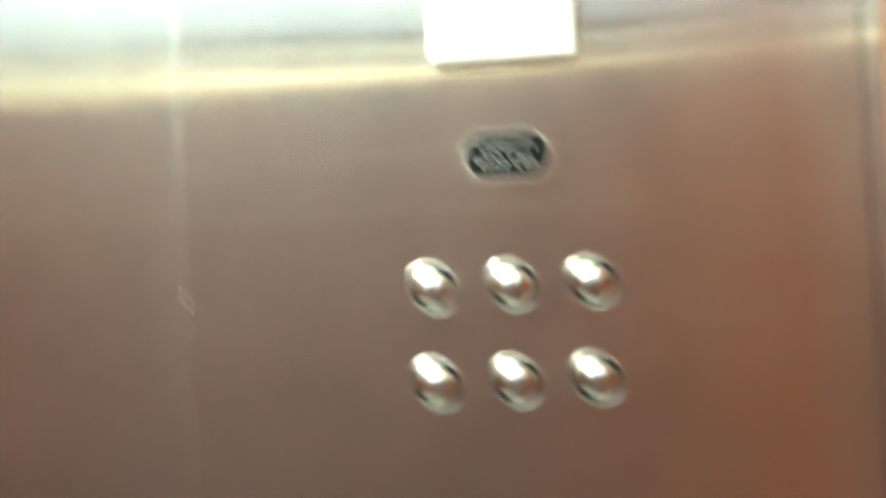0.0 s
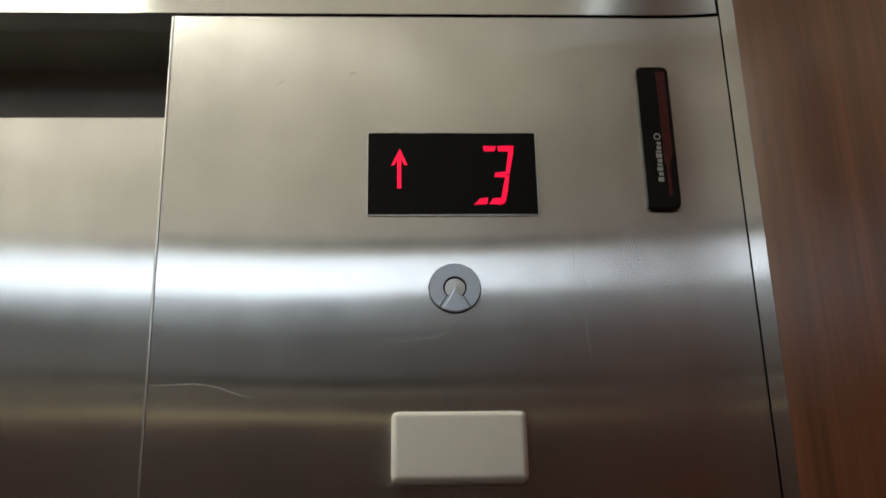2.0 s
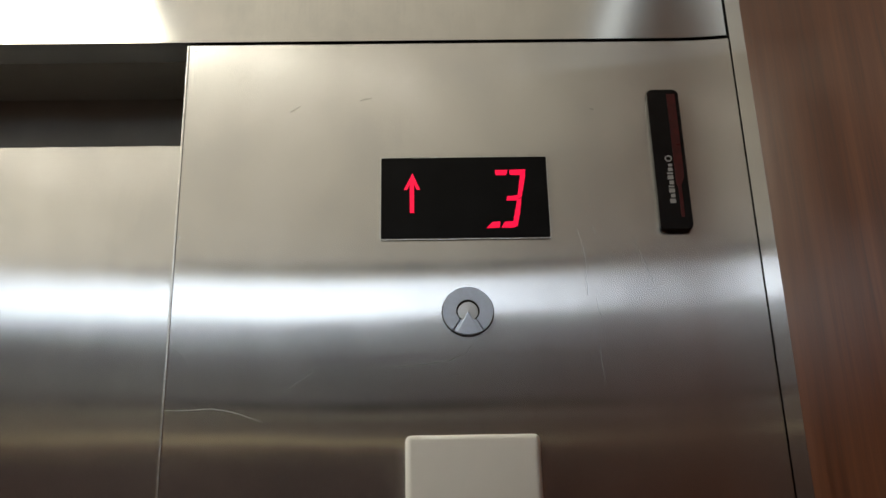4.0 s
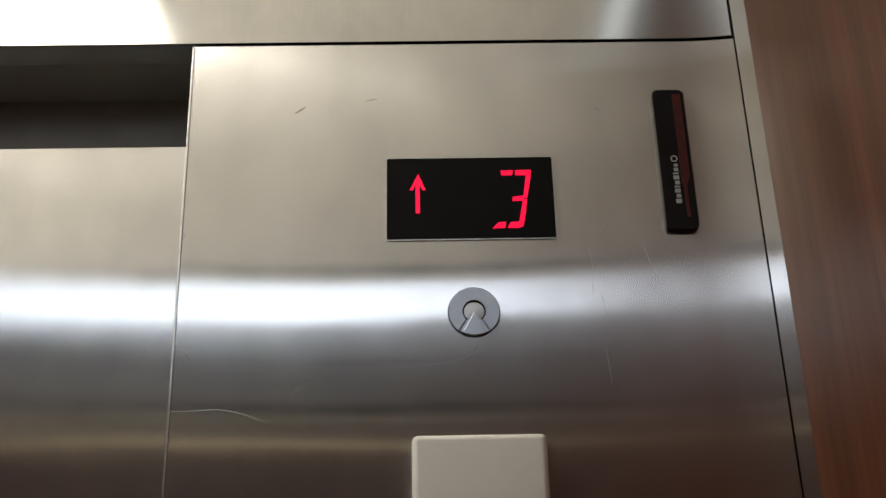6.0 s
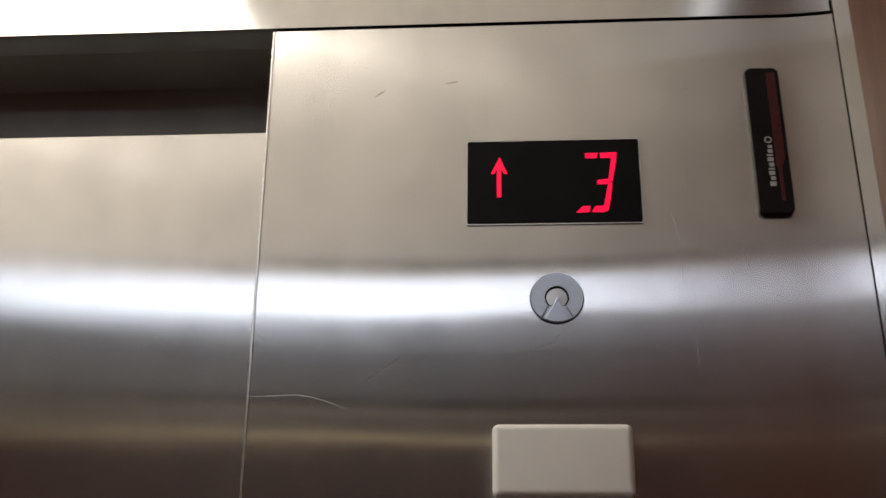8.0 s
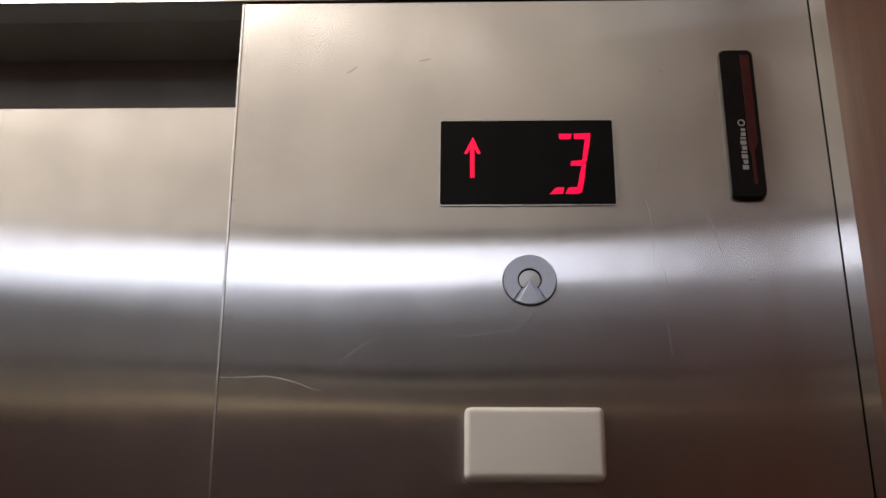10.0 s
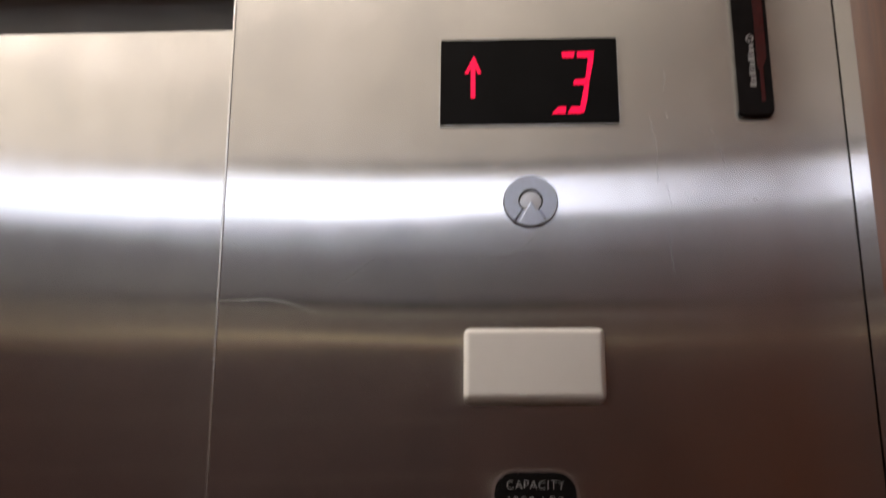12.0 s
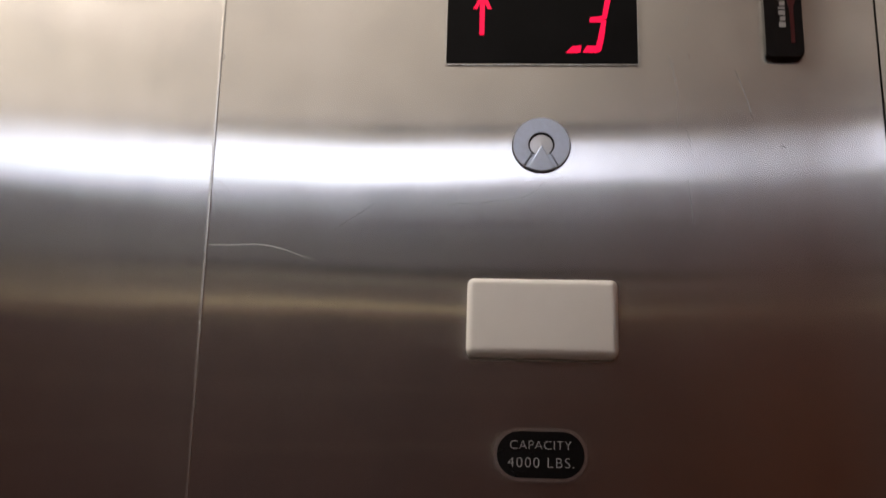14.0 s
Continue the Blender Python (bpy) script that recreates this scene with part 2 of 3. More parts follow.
def rounded(x0, x1, z0, z1, r, k=6):
    return arc(x1 - r, z1 - r, r, 0, 90, k) + arc(x0 + r, z1 - r, r, 90, 180, k) + arc(x0 + r, z0 + r, r, 180, 270, k) + arc(x1 - r, z0 + r, r, 270, 360, k)


def pillow(x0, x1, z0, z1, corner, depth, soft):
    """A shallow box on the panel with rounded corners and a soft front edge."""
    bm = bmesh.new()
    rows = [(0.0, 0.0012)] + [(soft * (1 - math.cos(radians(a))), depth - soft + soft * math.sin(radians(a))) for a in (0, 12, 24, 36, 48, 60, 72, 82, 90)]
    rows += [(soft + 0.0012, depth + 0.00005)]
    rings = [[bm.verts.new((x, -y, z)) for x, z in rounded(x0 + d, x1 - d, z0 + d, z1 - d, max(corner - d, 0.0012), 6)] for d, y in rows]
    k = len(rings[0])
    for a, b in zip(rings, rings[1:]):
        for i in range(k):
            bm.faces.new((a[i], a[(i + 1) % k], b[(i + 1) % k], b[i]))
    bm.faces.new(rings[-1])
    return bm


def lathe(profile, cx, cz, k=40):
    """A turned shape about an axis along y, from (radius, y) pairs."""
    bm = bmesh.new()
    rings = []
    for r, y in profile:
        if r < 1e-6:
            rings.append([bm.verts.new((cx, y, cz))])
        else:
            rings.append([bm.verts.new((cx + r * math.cos(2 * math.pi * i / k), y, cz + r * math.sin(2 * math.pi * i / k))) for i in range(k)])
    for a, b in zip(rings, rings[1:]):
        for i in range(k):
            j = (i + 1) % k
            if len(a) == 1:
                bm.faces.new((a[0], b[i], b[j]))
            elif len(b) == 1:
                bm.faces.new((a[i], b[0], a[j]))
            else:
                bm.faces.new((a[i], b[i], b[j], a[j]))
    return bm


def ring_plate(outer, inner, y0, y1):
    """A flat frame between two outlines with the same number of points."""
    bm = bmesh.new()
    k = len(outer)
    v = [[bm.verts.new((x, y, z)) for x, z in o] for o, y in ((outer, y0), (inner, y0), (inner, y1), (outer, y1))]
    for a, b in ((0, 1), (1, 2), (2, 3), (3, 0)):
        for i in range(k):
            j = (i + 1) % k
            bm.faces.new((v[a][i], v[a][j], v[b][j], v[b][i]))
    return bm


def line(points, width, y0, y1):
    """A thin mark along (x, z) points."""
    left, right = [], []
    for i, (x, z) in enumerate(points):
        a, b = points[max(i - 1, 0)], points[min(i + 1, len(points) - 1)]
        d = Vector((b[0] - a[0], b[1] - a[1])).normalized()
        w = width * (0.25 + 0.75 * math.sin(math.pi * (i + 0.3) / (len(points) - 0.4))) / 2
        left.append((x - d.y * w, z + d.x * w))
        right.append((x + d.y * w, z - d.x * w))
    return prism(left + right[::-1], y0, y1)


def lettering(name, text, size, x, y, z, mat, parent, label="", spacing=1.0):
    """Letters as a mesh, facing the car, centred at x, z."""
    cu = bpy.data.curves.new(name, "FONT")
    cu.body, cu.size, cu.align_x, cu.align_y, cu.extrude, cu.space_character = text, size, "CENTER", "CENTER", 0.0002, spacing
    cu.offset = -0.0002
    tmp = bpy.data.objects.new(name, cu)
    scene.collection.objects.link(tmp)
    me = bpy.data.meshes.new_from_object(tmp.evaluated_get(bpy.context.evaluated_depsgraph_get()))
    bpy.data.objects.remove(tmp)
    me.transform(pose(x, y, z, 90, 0, 0))
    me.materials.clear()
    me.materials.append(mat)
    ob = new(name, me)
    ob.parent = parent
    ob.location = -parent.location
    if label:
        ob["label"] = label
    return ob


# ---- the car: floor, walls, ceiling ----
structure("floor", box(SIDE_L - 0.04, SIDE_R + 0.04, BACK - 0.04, 0.30, -0.05, 0.0), FLOOR, "beige speckled hard floor of the lift car", "floor")
structure("roof", box(SIDE_L - 0.04, SIDE_R + 0.04, BACK - 0.04, 0.30, ROOF, ROOF + 0.03), CREAM, "cream upper ceiling of the lift car", "ceiling")


def clad_wall(name, inner, label, cladding, wood_top=2.113):
    """A car wall: veneer below, brass trim, dark reveal, pale frieze. inner(a, b, z0, z1) gives a slab from depth a to b."""
    base = structure(name, inner(0.012, 0.045, 0.0, ROOF), FRIEZE, label, "wall")
    part("wood_panel", inner(0.0, 0.0115, 0.10, wood_top), cladding, base)
    part("kick_plate", inner(0.002, 0.0115, 0.0, 0.097), STEEL_PLAIN, base, "satin steel kick plate")
    if wood_top > 2.2:
        part("reveal", inner(0.009, 0.0115, wood_top + 0.001, wood_top + 0.012), SHADOW_GAP, base, "dark reveal")
        part("frieze", inner(0.0, 0.0115, wood_top + 0.013, ROOF - 0.002), FRIEZE, base, "pale grey frieze")
        return base
    part("trim", inner(-0.006, 0.0115, 2.114, 2.130), BRASS, base, "thin brass trim")
    part("upper_panel", inner(0.0, 0.0115, 2.131, 2.199), TAUPE, base, "taupe laminate band")
    part("reveal", inner(0.009, 0.0115, 2.201, 2.223), SHADOW_GAP, base, "dark reveal")
    part("frieze", inner(0.0, 0.0115, 2.227, 2.328), FRIEZE, base, "pale grey frieze")
    part("reveal", inner(0.009, 0.0115, 2.329, 2.341), SHADOW_GAP, base, "dark reveal")
    part("frieze", inner(0.0, 0.0115, 2.342, 2.470), FRIEZE, base, "pale grey frieze")
    part("cornice", inner(0.0, 0.0115, 2.471, ROOF - 0.002), CREAM, base, "cream cornice band")
    part("bead", inner(-0.003, -0.0005, 2.300, 2.309), FRIEZE, base, "thin pale bead")
    part("bead", inner(-0.003, -0.0005, 2.180, 2.189), CREAM, base, "thin cream bead")
    return base


back = clad_wall("wall_back", lambda a, b, z0, z1: box(SIDE_L, SIDE_R, BACK - b, BACK - a, z0, z1), "rear car wall of deep red veneer with pale frieze", WOOD_DEEP)
for z in (1.93, 1.80):
    part("seam_trim", box(SIDE_L + 0.01, SIDE_R - 0.004, BACK + 0.0085, BACK + 0.012, z, z + 0.007), SEAM, back, "thin brown seam trim")
part("centre_panel", box(SIDE_L + 0.01, SIDE_R - 0.004, BACK, BACK + 0.008, 0.10, 2.112, 0.001), BROWN, back, "dark brown laminate panel")
clad_wall("wall_left", lambda a, b, z0, z1: box(SIDE_L - b, SIDE_L - a, BACK, 0.0, z0, z1), "side car wall of red-brown veneer with pale frieze", WOOD)
clad_wall("wall_right", lambda a, b, z0, z1: box(SIDE_R + a, SIDE_R + b, BACK, -0.004, z0, z1), "side car wall of lacquered red-brown veneer meeting the steel front", WOOD, 2.40)

# dropped ceiling with one lamp opening, lamp set in it
LX0, LX1, LY0, LY1 = -1.25, -0.368, -0.50, -0.12
RX0, RX1, RY0 = 0.208, 0.2385, -0.55   # narrow dim lamp
bm = bmesh.new()
REAR = CEIL_EDGE + 0.0455
for x0, x1, y0, y1 in ((SIDE_L, LX0, REAR, -0.004), (LX1, RX0, REAR, -0.004), (RX1, SIDE_R - 0.002, REAR, -0.004), (LX0, LX1, REAR, LY0), (LX0, LX1, LY1, -0.004), (RX0, RX1, REAR, RY0), (RX0, RX1, LY1, -0.004)):
    bmesh.ops.create_cube(bm, size=1, matrix=Matrix.LocRotScale(((x0 + x1) / 2, (y0 + y1) / 2, CEIL + 0.012), None, (x1 - x0, y1 - y0, 0.024)))
structure("ceiling", bm, CEILING_LIT, "cream dropped ceiling with painted-in glow and a lamp opening", "ceiling")
# added dark strip draws the shade at the ceiling's rear edge
structure("ceiling_edge", box(SIDE_L, SIDE_R - 0.002, CEIL_EDGE - 0.002, CEIL_EDGE + 0.045, CEIL - 0.003, CEIL + 0.0245), EDGE_SHADE, "dark strip painting the shade at the dropped ceiling's rear edge", "trim")
lamp = thing("ceiling_lamp", "rectangular recessed ceiling lamp with white glowing diffuser", "lamp", at=((LX0 + LX1) / 2, (LY0 + LY1) / 2, CEIL))
part("diffuser", box(LX0 + 0.03, LX1 - 0.03, LY0 + 0.03, LY1 - 0.03, CEIL + 0.002, CEIL + 0.010), LAMP, lamp, "glowing white diffuser")


def frame_bars(inset, width, z0, z1):
    fr = bmesh.new()
    a, b, c, d = LX0 + inset, LX1 - inset, LY0 + inset, LY1 - inset
    for x0, x1, y0, y1 in ((a, a + width, c, d), (b - width, b, c, d), (a + width, b - width, c, c + width), (a + width, b - width, d - width, d)):
        bmesh.ops.create_cube(fr, size=1, matrix=Matrix.LocRotScale(((x0 + x1) / 2, (y0 + y1) / 2, (z0 + z1) / 2), None, (x1 - x0, y1 - y0, z1 - z0)))
    return fr


part("frame", frame_bars(0.001, 0.012, CEIL + 0.004, CEIL + 0.02), DARK, lamp, "dark recessed gasket")
part("trim_ring", frame_bars(0.0135, 0.0163, CEIL - 0.001, CEIL + 0.012), CREAM, lamp, "cream lamp trim")
narrow = thing("ceiling_lamp", "narrow dim ceiling lamp in a dark frame", "lamp", at=((RX0 + RX1) / 2, (LY0 + LY1) / 2, CEIL))
part("diffuser", box(RX0 + 0.009, RX1 - 0.002, RY0 + 0.002, LY1 - 0.002, CEIL + 0.001, CEIL + 0.008), LAMP_DIM, narrow, "dim cool white diffuser")
part("frame", box(RX0 + 0.001, RX0 + 0.008, RY0 + 0.002, LY1 - 0.002, CEIL + 0.001, CEIL + 0.012), DARK, narrow, "dark lamp frame")
cove = thing("cove_lamp", "cool white linear lamp on the rear wall behind the ceiling edge", "lamp", at=(-0.86, BACK + 0.037, TUBE_Z))
part("diffuser", box(-1.52, -0.20, BACK + 0.024, BACK + 0.050, TUBE_Z, TUBE_Z + TUBE_H, 0.010, 4), TUBE, cove, "cool white glowing diffuser")
part("batten", box(-1.54, -0.18, BACK + 0.002, BACK + 0.020, TUBE_Z - 0.006, TUBE_Z + TUBE_H + 0.006), STEEL_PLAIN, cove, "steel batten")

# right-hand length of the rear lamp, set a little dimmer
cove_right = thing("cove_lamp", "dimmer linear lamp on the rear wall behind the ceiling edge", "lamp", at=(0.03, BACK + 0.037, TUBE_Z))
part("diffuser", box(-0.16, SIDE_R - 0.03, BACK + 0.024, BACK + 0.050, TUBE_Z, TUBE_Z + TUBE_H, 0.010, 4), TUBE_DIM, cove_right, "dimmer glowing diffuser")
part("batten", box(-0.175, SIDE_R - 0.015, BACK + 0.002, BACK + 0.020, TUBE_Z - 0.006, TUBE_Z + TUBE_H + 0.006), STEEL_PLAIN, cove_right, "steel batten")

# ---- front of the car ----
CURL_X, CURL = PANEL_R - 0.048, 0.155      # the sheet curls towards the car along its hinged edge


def curled_sheet(x0, x1, z0, z1, back):
    """A sheet facing the car, flat up to CURL_X and bowed outwards from there on."""
    xs = [x0] + [CURL_X + (x1 - CURL_X) * i / 40 for i in range(41)]
    front = [(x, -CURL * max(x - CURL_X, 0.0) ** 2 / (2 * (PANEL_R - CURL_X))) for x in xs]
    outline = front + [(x1, back), (x0, back)]
    bm = bmesh.new()
    low, high = ([bm.verts.new((x, y, z)) for x, y in outline] for z in (z0, z1))
    k = len(outline)
    for i in range(k):
        bm.faces.new((low[i], low[(i + 1) % k], high[(i + 1) % k], high[i]))
    bm.faces.new(low[::-1])
    bm.faces.new(high)
    return bm


structure("wall_front", box(SIDE_L, PANEL_L - 1.07, 0.0, 0.03, 0.0, PANEL_TOP, 0.002), STEEL, "brushed steel return panel across the door opening", "wall")
structure("transom", curled_sheet(SIDE_L, PANEL_R - 0.001, HEAD, ROOF - 0.002, 0.03), STEEL_HEAD, "brushed stainless steel transom over door and panel", "transom")
structure("shaft_lining", box(SIDE_L, SIDE_R + 0.01, 0.16, 0.175, 0.0, ROOF), DARK, "dark lining behind the door", "wall")
structure("soffit", box(SIDE_L, PANEL_R, 0.031, 0.0945, HEAD + 0.0005, HEAD + 0.02), DARK, "dark painted underside of the door head", "soffit")
structure("door_track_cover", box(SIDE_L, PANEL_R, 0.0965, 0.12, DOOR_TOP - 0.03, HEAD + 0.02, 0.0012), DARK, "dark painted door track cover", "soffit")
structure("panel_backing", box(PANEL_L + 0.02, SIDE_R + 0.002, 0.034, 0.045, 0.0, ROOF), GAP, "black backing behind the steel panel joints", "backing")
bm = bmesh.new()      # corner post, its face turned a little towards the car
post = [(PANEL_R + 0.0017, -0.0034), (SIDE_R + 0.0004, -0.0058), (SIDE_R + 0.0004, 0.03), (PANEL_R + 0.0017, 0.03)]
low, high = ([bm.verts.new((x, y, z)) for x, y in post] for z in (0.0, ROOF - 0.002))
for i in range(4):
    bm.faces.new((low[i], low[(i + 1) % 4], high[(i + 1) % 4], high[i]))
bm.faces.new(low[::-1])
bm.faces.new(high)
structure("corner_strip", bm, STEEL, "narrow brushed steel corner strip beside the wood wall", "trim")

panel = thing("operating_panel", "tall brushed stainless steel operating panel with scratches", "panel", at=(0, 0, 0))
part("faceplate", curled_sheet(PANEL_L, PANEL_R, 0.0, PANEL_TOP, 0.03), STEEL, panel, "brushed stainless faceplate")
part("edge_fold", box(PANEL_L + 0.0015, PANEL_L + 0.004, 0.0302, 0.060, 0.0, PANEL_TOP - 0.002), EDGE, panel, "folded steel edge")
part("edge_bead", box(PANEL_L - 0.0013, PANEL_L + 0.0009, -0.0007, 0.012, 0.0, PANEL_TOP, 0.0006, 4), EDGE, panel, "bright rounded edge bead")

for ob in panel.children:      # the free edge runs a degree out of true
    for v in ob.data.vertices:
        if v.co.x < PANEL_L + 0.01:
            v.co.x += 0.016 * (PANEL_TOP - v.co.z)

door = thing("lift_door", "closed brushed stainless steel sliding lift door", "door", at=(-0.7, DOOR_Y, 0.0))
leaf = part("leaf", box(-1.30, -0.1, DOOR_Y, DOOR_Y + 0.03, 0.006, DOOR_TOP, 0.0012), STEEL_DOOR, door, "brushed stainless door leaf")
for v in leaf.data.vertices:      # hangs a little out of plumb
    v.co.y += (v.co.z - DOOR_TOP) * -0.010

# ---- floor display ----
DX, DZ0, DZ1 = 0.0675, 1.949, 2.0215
disp = thing("floor_display", "black glass floor display with red arrow and number 3", "display", at=(0, 0, (DZ0 + DZ1) / 2))
part("window", prism(rounded(-DX + 0.0007, DX - 0.0007, DZ0 + 0.0007, DZ1 - 0.0007, 0.0012), -0.0008, -0.0001), BLACK, disp, "glossy black window")
part("bezel", ring_plate(rounded(-DX - 0.0003, DX + 0.0003, DZ0 - 0.0003, DZ1 + 0.0003, 0.0016), rounded(-DX + 0.0006, DX - 0.0006, DZ0 + 0.0006, DZ1 - 0.0006, 0.0012), -0.0012, -0.0001), EDGE, disp, "thin bright steel edge")


def on_display(pairs):
    """Display places from 0..1 across and down."""
    return [(-DX + 2 * DX * u, DZ1 - (DZ1 - DZ0) * v) for u, v in pairs]


ARROW = [(0.192, 0.200), (0.236, 0.400), (0.216, 0.400), (0.200, 0.335), (0.200, 0.680), (0.175, 0.680), (0.175, 0.335), (0.160, 0.400), (0.140, 0.400)]
part("arrow", prism(on_display(ARROW), -0.0012, -0.0009), LED, disp, "glowing red up arrow")
SEGMENTS = [
    [(0.686, 0.170), (0.762, 0.170), (0.752, 0.232), (0.690, 0.232)],
    [(0.772, 0.170), (0.868, 0.165), (0.862, 0.200), (0.846, 0.232), (0.774, 0.232)],
    [(0.868, 0.170), (0.862, 0.280), (0.838, 0.505), (0.812, 0.520), (0.836, 0.232)],
    [(0.752, 0.495), (0.822, 0.480), (0.812, 0.545), (0.748, 0.545)],
    [(0.812, 0.530), (0.836, 0.520), (0.824, 0.700), (0.806, 0.850), (0.788, 0.866), (0.782, 0.800)],
    [(0.660, 0.802), (0.706, 0.795), (0.700, 0.868), (0.624, 0.874)],
    [(0.734, 0.800), (0.790, 0.795), (0.792, 0.860), (0.780, 0.872), (0.712, 0.868)],
]
for s in SEGMENTS:
    part("segment", prism(on_display(s), -0.0012, -0.0009), LED, disp)

# ---- key switch ----
KZ, KR = 1.889, 0.0193
key = thing("key_switch", "round grey metal key switch set in the steel panel", "switch", at=(0, 0, KZ))
c_outline = arc(0, KZ, KR, -52.5, 232.5, 56) + arc(0, KZ, 0.0090, 226, -46, 40)
part("ring", prism(c_outline, -0.0030, -0.0001, 0.0005, 2), KEY_GREY, key, "grey metal ring with a slot")
part("slot_fill", prism([*arc(0, KZ, KR - 0.0003, 234.5, 305.5, 14), (0.0060, KZ - 0.0066), (-0.0060, KZ - 0.0066)], -0.0025, -0.0006, 0.0003, 1), KEY_GREY, key, "grey metal filling of the slot")
part("base", lathe([(0.0, -0.0007), (0.0199, -0.0007), (0.0202, -0.0001)], 0, KZ, 56), KEY_DARK, key, "dark grey base ring")
part("sleeve", ring_plate(arc(0, KZ, 0.0089, 0, 354, 48), arc(0, KZ, 0.0079, 0, 354, 48), -0.0022, -0.0006), GAP, key, "dark sleeve round the core")
part("core", lathe([(0.0, -0.0015), (0.0077, -0.0012), (0.0079, -0.0008)], 0, KZ, 40), STEEL_PLAIN, key, "bright round core")
part("pointer", prism([(0.0, KZ - 0.0005), *arc(0, KZ, KR - 0.0004, 242, 298, 12)], -0.0036, -0.0010, 0.0005, 2), KEY_GREY, key, "triangular grey pointer")

# ---- ivory cover ----
cover = thing("intercom_cover", "blank ivory plastic cover box with rounded edges on the panel", "cover", at=(0, 0, 1.767))
# added black plate, draws the thin shadow round the back of the shell
part("shade_plate", prism(rounded(-0.0462, 0.0472, 1.7438, 1.7907, 0.004, 6), -0.0020, -0.0001), GAP, cover, "black plate painting the shadow behind the shell")
part("shell", pillow(-0.048, 0.0490, 1.742, 1.7925, 0.0045, 0.0145, 0.0048), IVORY, cover, "ivory plastic shell", True)

# ---- capacity plate ----
CZ = 1.681
plate = thing("capacity_plate", "black oval capacity plate with white engraved words", "sign", at=(0, 0, CZ))
part("rim", prism(rounded(-0.0295, 0.0295, CZ - 0.0165, CZ + 0.0165, 0.0164, 14), -0.0046, -0.0001, 0.0022, 4), RIM, plate, "bevelled satin metal rim")
part("face", prism(rounded(-0.0274, 0.0274, CZ - 0.0144, CZ + 0.0144, 0.0143, 14), -0.0049, -0.0044), BLACK_SATIN, plate, "black face")
lettering("words", "CAPACITY", 0.0080, 0, -0.0052, CZ + 0.0056, MARK, plate, "engraved grey letters", 1.05)
lettering("words", "4000 LBS.", 0.0090, 0.0004, -0.0052, CZ - 0.0052, MARK, plate, "engraved grey letters", 1.17)


# ---- buttons ----
def push_button(x, z):
    ob = thing("push_button", "domed chrome push button in a raised collar", "button", group="buttons on the operating panel", at=(x, 0, z))
    r = 0.0172
    part("collar", lathe([(r, -0.0001), (r, -0.0030), (r - 0.0006, -0.0042), (r - 0.0016, -0.0044), (r - 0.0024, -0.0036), (r - 0.0026, -0.0006)], x, z, 44), CHROME, ob, "bright collar", True)
    part("well", lathe([(r - 0.0025, -0.0008), (0.0, -0.0008)], x, z, 44), GAP, ob, "dark groove")
    dome = [(0.0123, -0.0010), (0.0123, -0.0040)] + [(0.0123 * math.cos(radians(a)), -0.0040 - 0.0052 * math.sin(radians(a))) for a in (10, 22, 35, 48, 60, 72, 82)] + [(0.0, -0.0092)]
    part("dome", lathe(dome, x, z, 44), CHROME, ob, "domed chrome cap", True)
    return ob


first = push_button(-0.0525, 1.595)
for x, z in ((0.0, 1.595), (0.0525, 1.595), (-0.0525, 1.532), (0.0, 1.532), (0.0525, 1.532)):
    copy_thing(first, pose(x, 0, z))

# ---- maker's strip ----
SX0, SX1, SZ0, SZ1 = 0.1535, 0.1795, 1.9535, 2.0795
strip = thing("maker_strip", "upright black plastic strip with dark red stripe", "nameplate", at=((SX0 + SX1) / 2, 0, (SZ0 + SZ1) / 2))
part("body", prism(rounded(SX0, SX1, SZ0, SZ1, 0.0030, 6), -0.0062, -0.0001, 0.0018, 4), BLACK_PLASTIC, strip, "black plastic body")
sw, sh = SX1 - SX0, SZ1 - SZ0
part("stripe", prism([(SX0 + u * sw, SZ0 + v * sh) for u, v in ((0.62, 0.965), (0.89, 0.965), (0.89, 0.36), (0.77, 0.30), (0.77, 0.08), (0.67, 0.08), (0.67, 0.28), (0.62, 0.32))], -0.0066, -0.0061), RED_STRIPE, strip, "dark red stripe")
mark_x = SX0 + 0.46 * sw
z = SZ0 + 0.175 * sh
for wide, tall in ((1.0, 4.2), (0.78, 3.6), (1.0, 3.8), (1.0, 1.6), (0.78, 3.7), (1.0, 3.9), (1.0, 1.6), (0.78, 3.6), (0.7, 2.6)):
    k = 0.0045 * wide
    part("mark", prism(rounded(mark_x + 0.00235 - k, mark_x + 0.00235, z, z + tall * 0.00088, 0.0003, 2), -0.0066, -0.0061), MARK, strip, "pale printed bar")
    z += tall * 0.00088 + 0.0012
part("mark_ring", ring_plate(arc(mark_x, z + 0.0036, 0.0029, 0, 354, 30), arc(mark_x, z + 0.0036, 0.0019, 0, 354, 30), -0.0066, -0.0061), MARK, strip, "pale printed ring")


# ---- wear on the faceplate ----
def wear(name, points, width, mat, label):
    part(name, line(points, width, -0.00012, 0.0001), mat, panel, label)


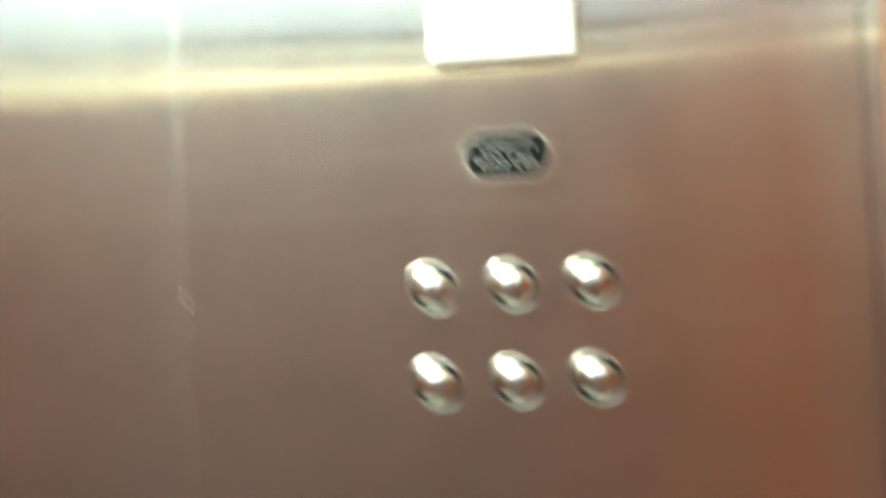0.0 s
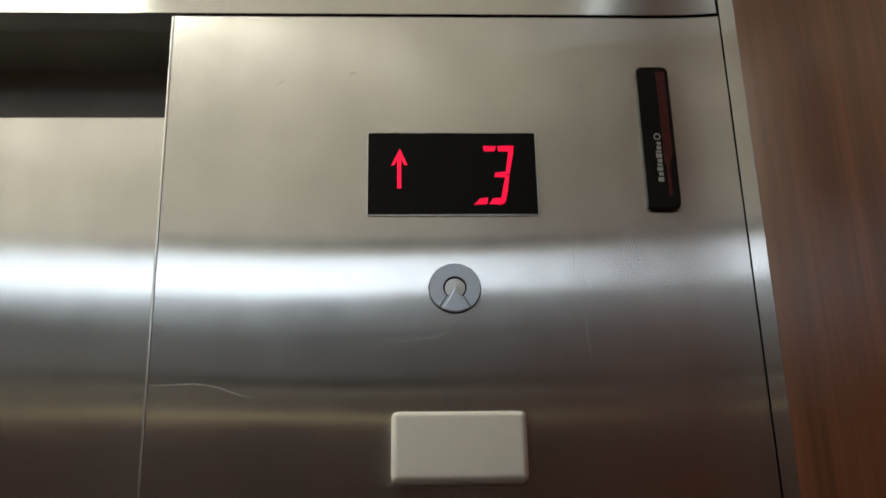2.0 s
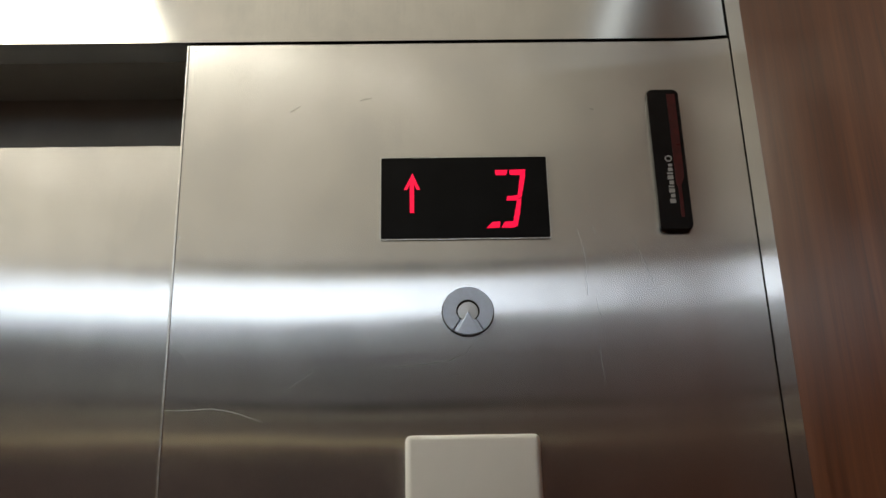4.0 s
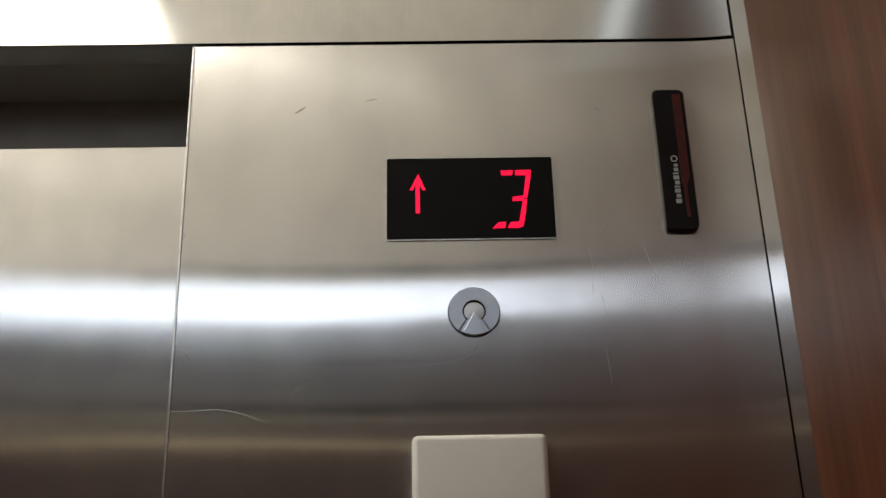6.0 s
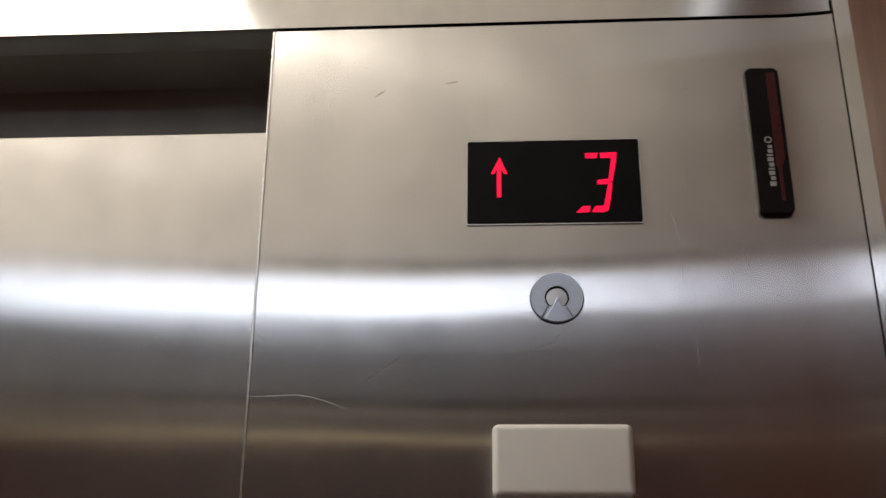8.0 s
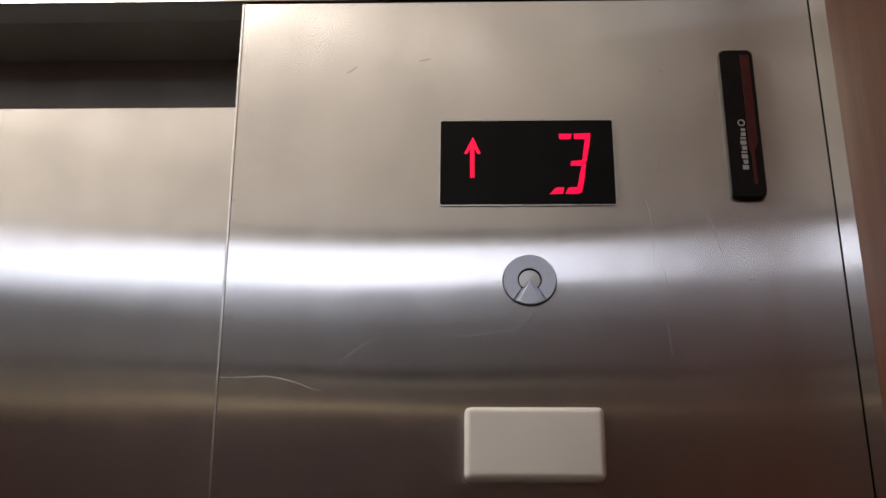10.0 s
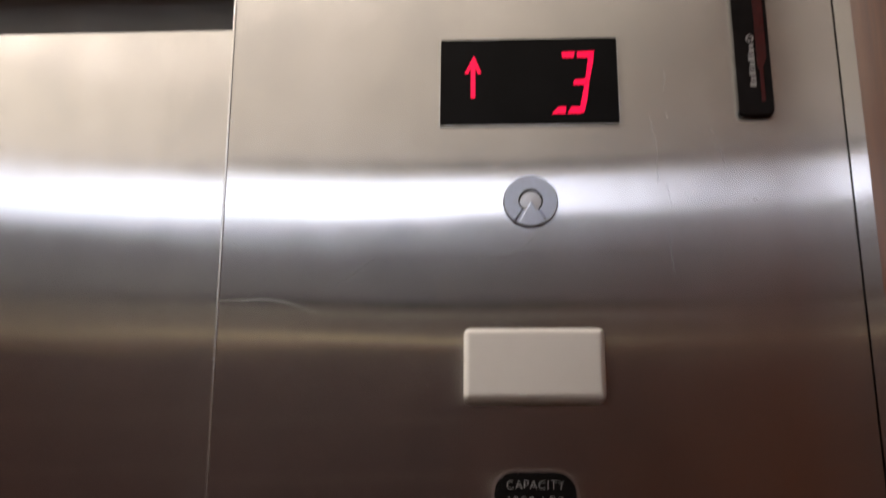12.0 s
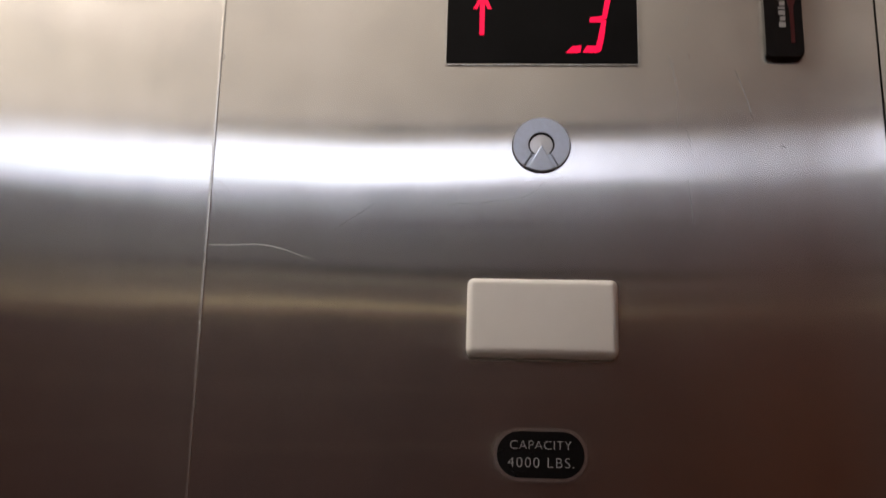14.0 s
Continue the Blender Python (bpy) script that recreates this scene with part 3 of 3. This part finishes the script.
wear("scratch", [(-0.2250, 1.8158), (-0.2165, 1.8157), (-0.2062, 1.816), (-0.191, 1.8167), (-0.1814, 1.8153), (-0.171, 1.8127), (-0.1617, 1.8092), (-0.1521, 1.8062)], 0.00028, SCRATCH, "long curved bright scratch")
wear("scratch", [(-0.2256, 1.863), (-0.2203, 1.8612), (-0.2158, 1.8572), (-0.211, 1.8497)], 0.0003, SMEAR, "faint curved scratch")
wear("scratch", [(-0.0635, 1.8460), (-0.0400, 1.8475), (-0.0140, 1.8510), (-0.0030, 1.8560), (0.0030, 1.8635)], 0.0004, SMEAR, "faint arc scratch under the key switch")
wear("scratch", [(-0.1420, 1.8260), (-0.1280, 1.8355), (-0.1130, 1.8460)], 0.0004, SMEAR, "faint slanting smear")
wear("scuff", [(-0.1427, 2.0651), (-0.1386, 2.0678), (-0.1341, 2.071)], 0.0011, SCUFF, "small dull scuff")
wear("scuff", [(-0.0847, 2.0757), (-0.08, 2.0767), (-0.0753, 2.0778)], 0.0009, SCUFF, "small dull scuff")
wear("scuff", [(-0.2278, 2.126), (-0.2254, 2.126), (-0.2234, 2.1254)], 0.0009, SCUFF, "tiny edge nick")
wear("drip", [(0.0887, 1.9567), (0.0908, 1.9466), (0.0927, 1.9355), (0.0938, 1.9241)], 0.0006, SMEAR, "pale dried drip")
wear("drip", [(0.0923, 1.9223), (0.0929, 1.911), (0.0927, 1.9018)], 0.0006, SMEAR, "pale dried drip")
wear("drip", [(0.1328, 1.9468), (0.1371, 1.9343), (0.1406, 1.9229), (0.143, 1.9107)], 0.0006, SMEAR, "pale dried drip")
wear("scuff", [(0.1604, 1.8902), (0.1629, 1.8897), (0.1642, 1.8893)], 0.0004, GRIME, "tiny dark nick")
wear("scuff", [(0.1055, 2.0664), (0.1083, 2.0653), (0.1096, 2.0643)], 0.0008, SCUFF, "tiny nick")
wear("drip", [(0.1010, 1.9940), (0.1022, 1.9850), (0.1000, 1.9750)], 0.0004, SMEAR, "pale dried drip")
wear("drip", [(0.1008, 1.9600), (0.1020, 1.9565), (0.1024, 1.9530)], 0.0005, SMEAR, "pale dried drip")
wear("drip", [(0.0990, 1.9020), (0.1005, 1.8920), (0.1020, 1.8830)], 0.0004, SMEAR, "pale dried drip")
wear("scratch", [(0.0985, 1.8655), (0.0998, 1.8478), (0.1012, 1.8321)], 0.0004, SMEAR, "faint upright scratch")
wear("scuff", [(-0.2262, 1.9578), (-0.2260, 1.9553), (-0.2262, 1.9525)], 0.0012, SCUFF, "dark nick at the panel edge")
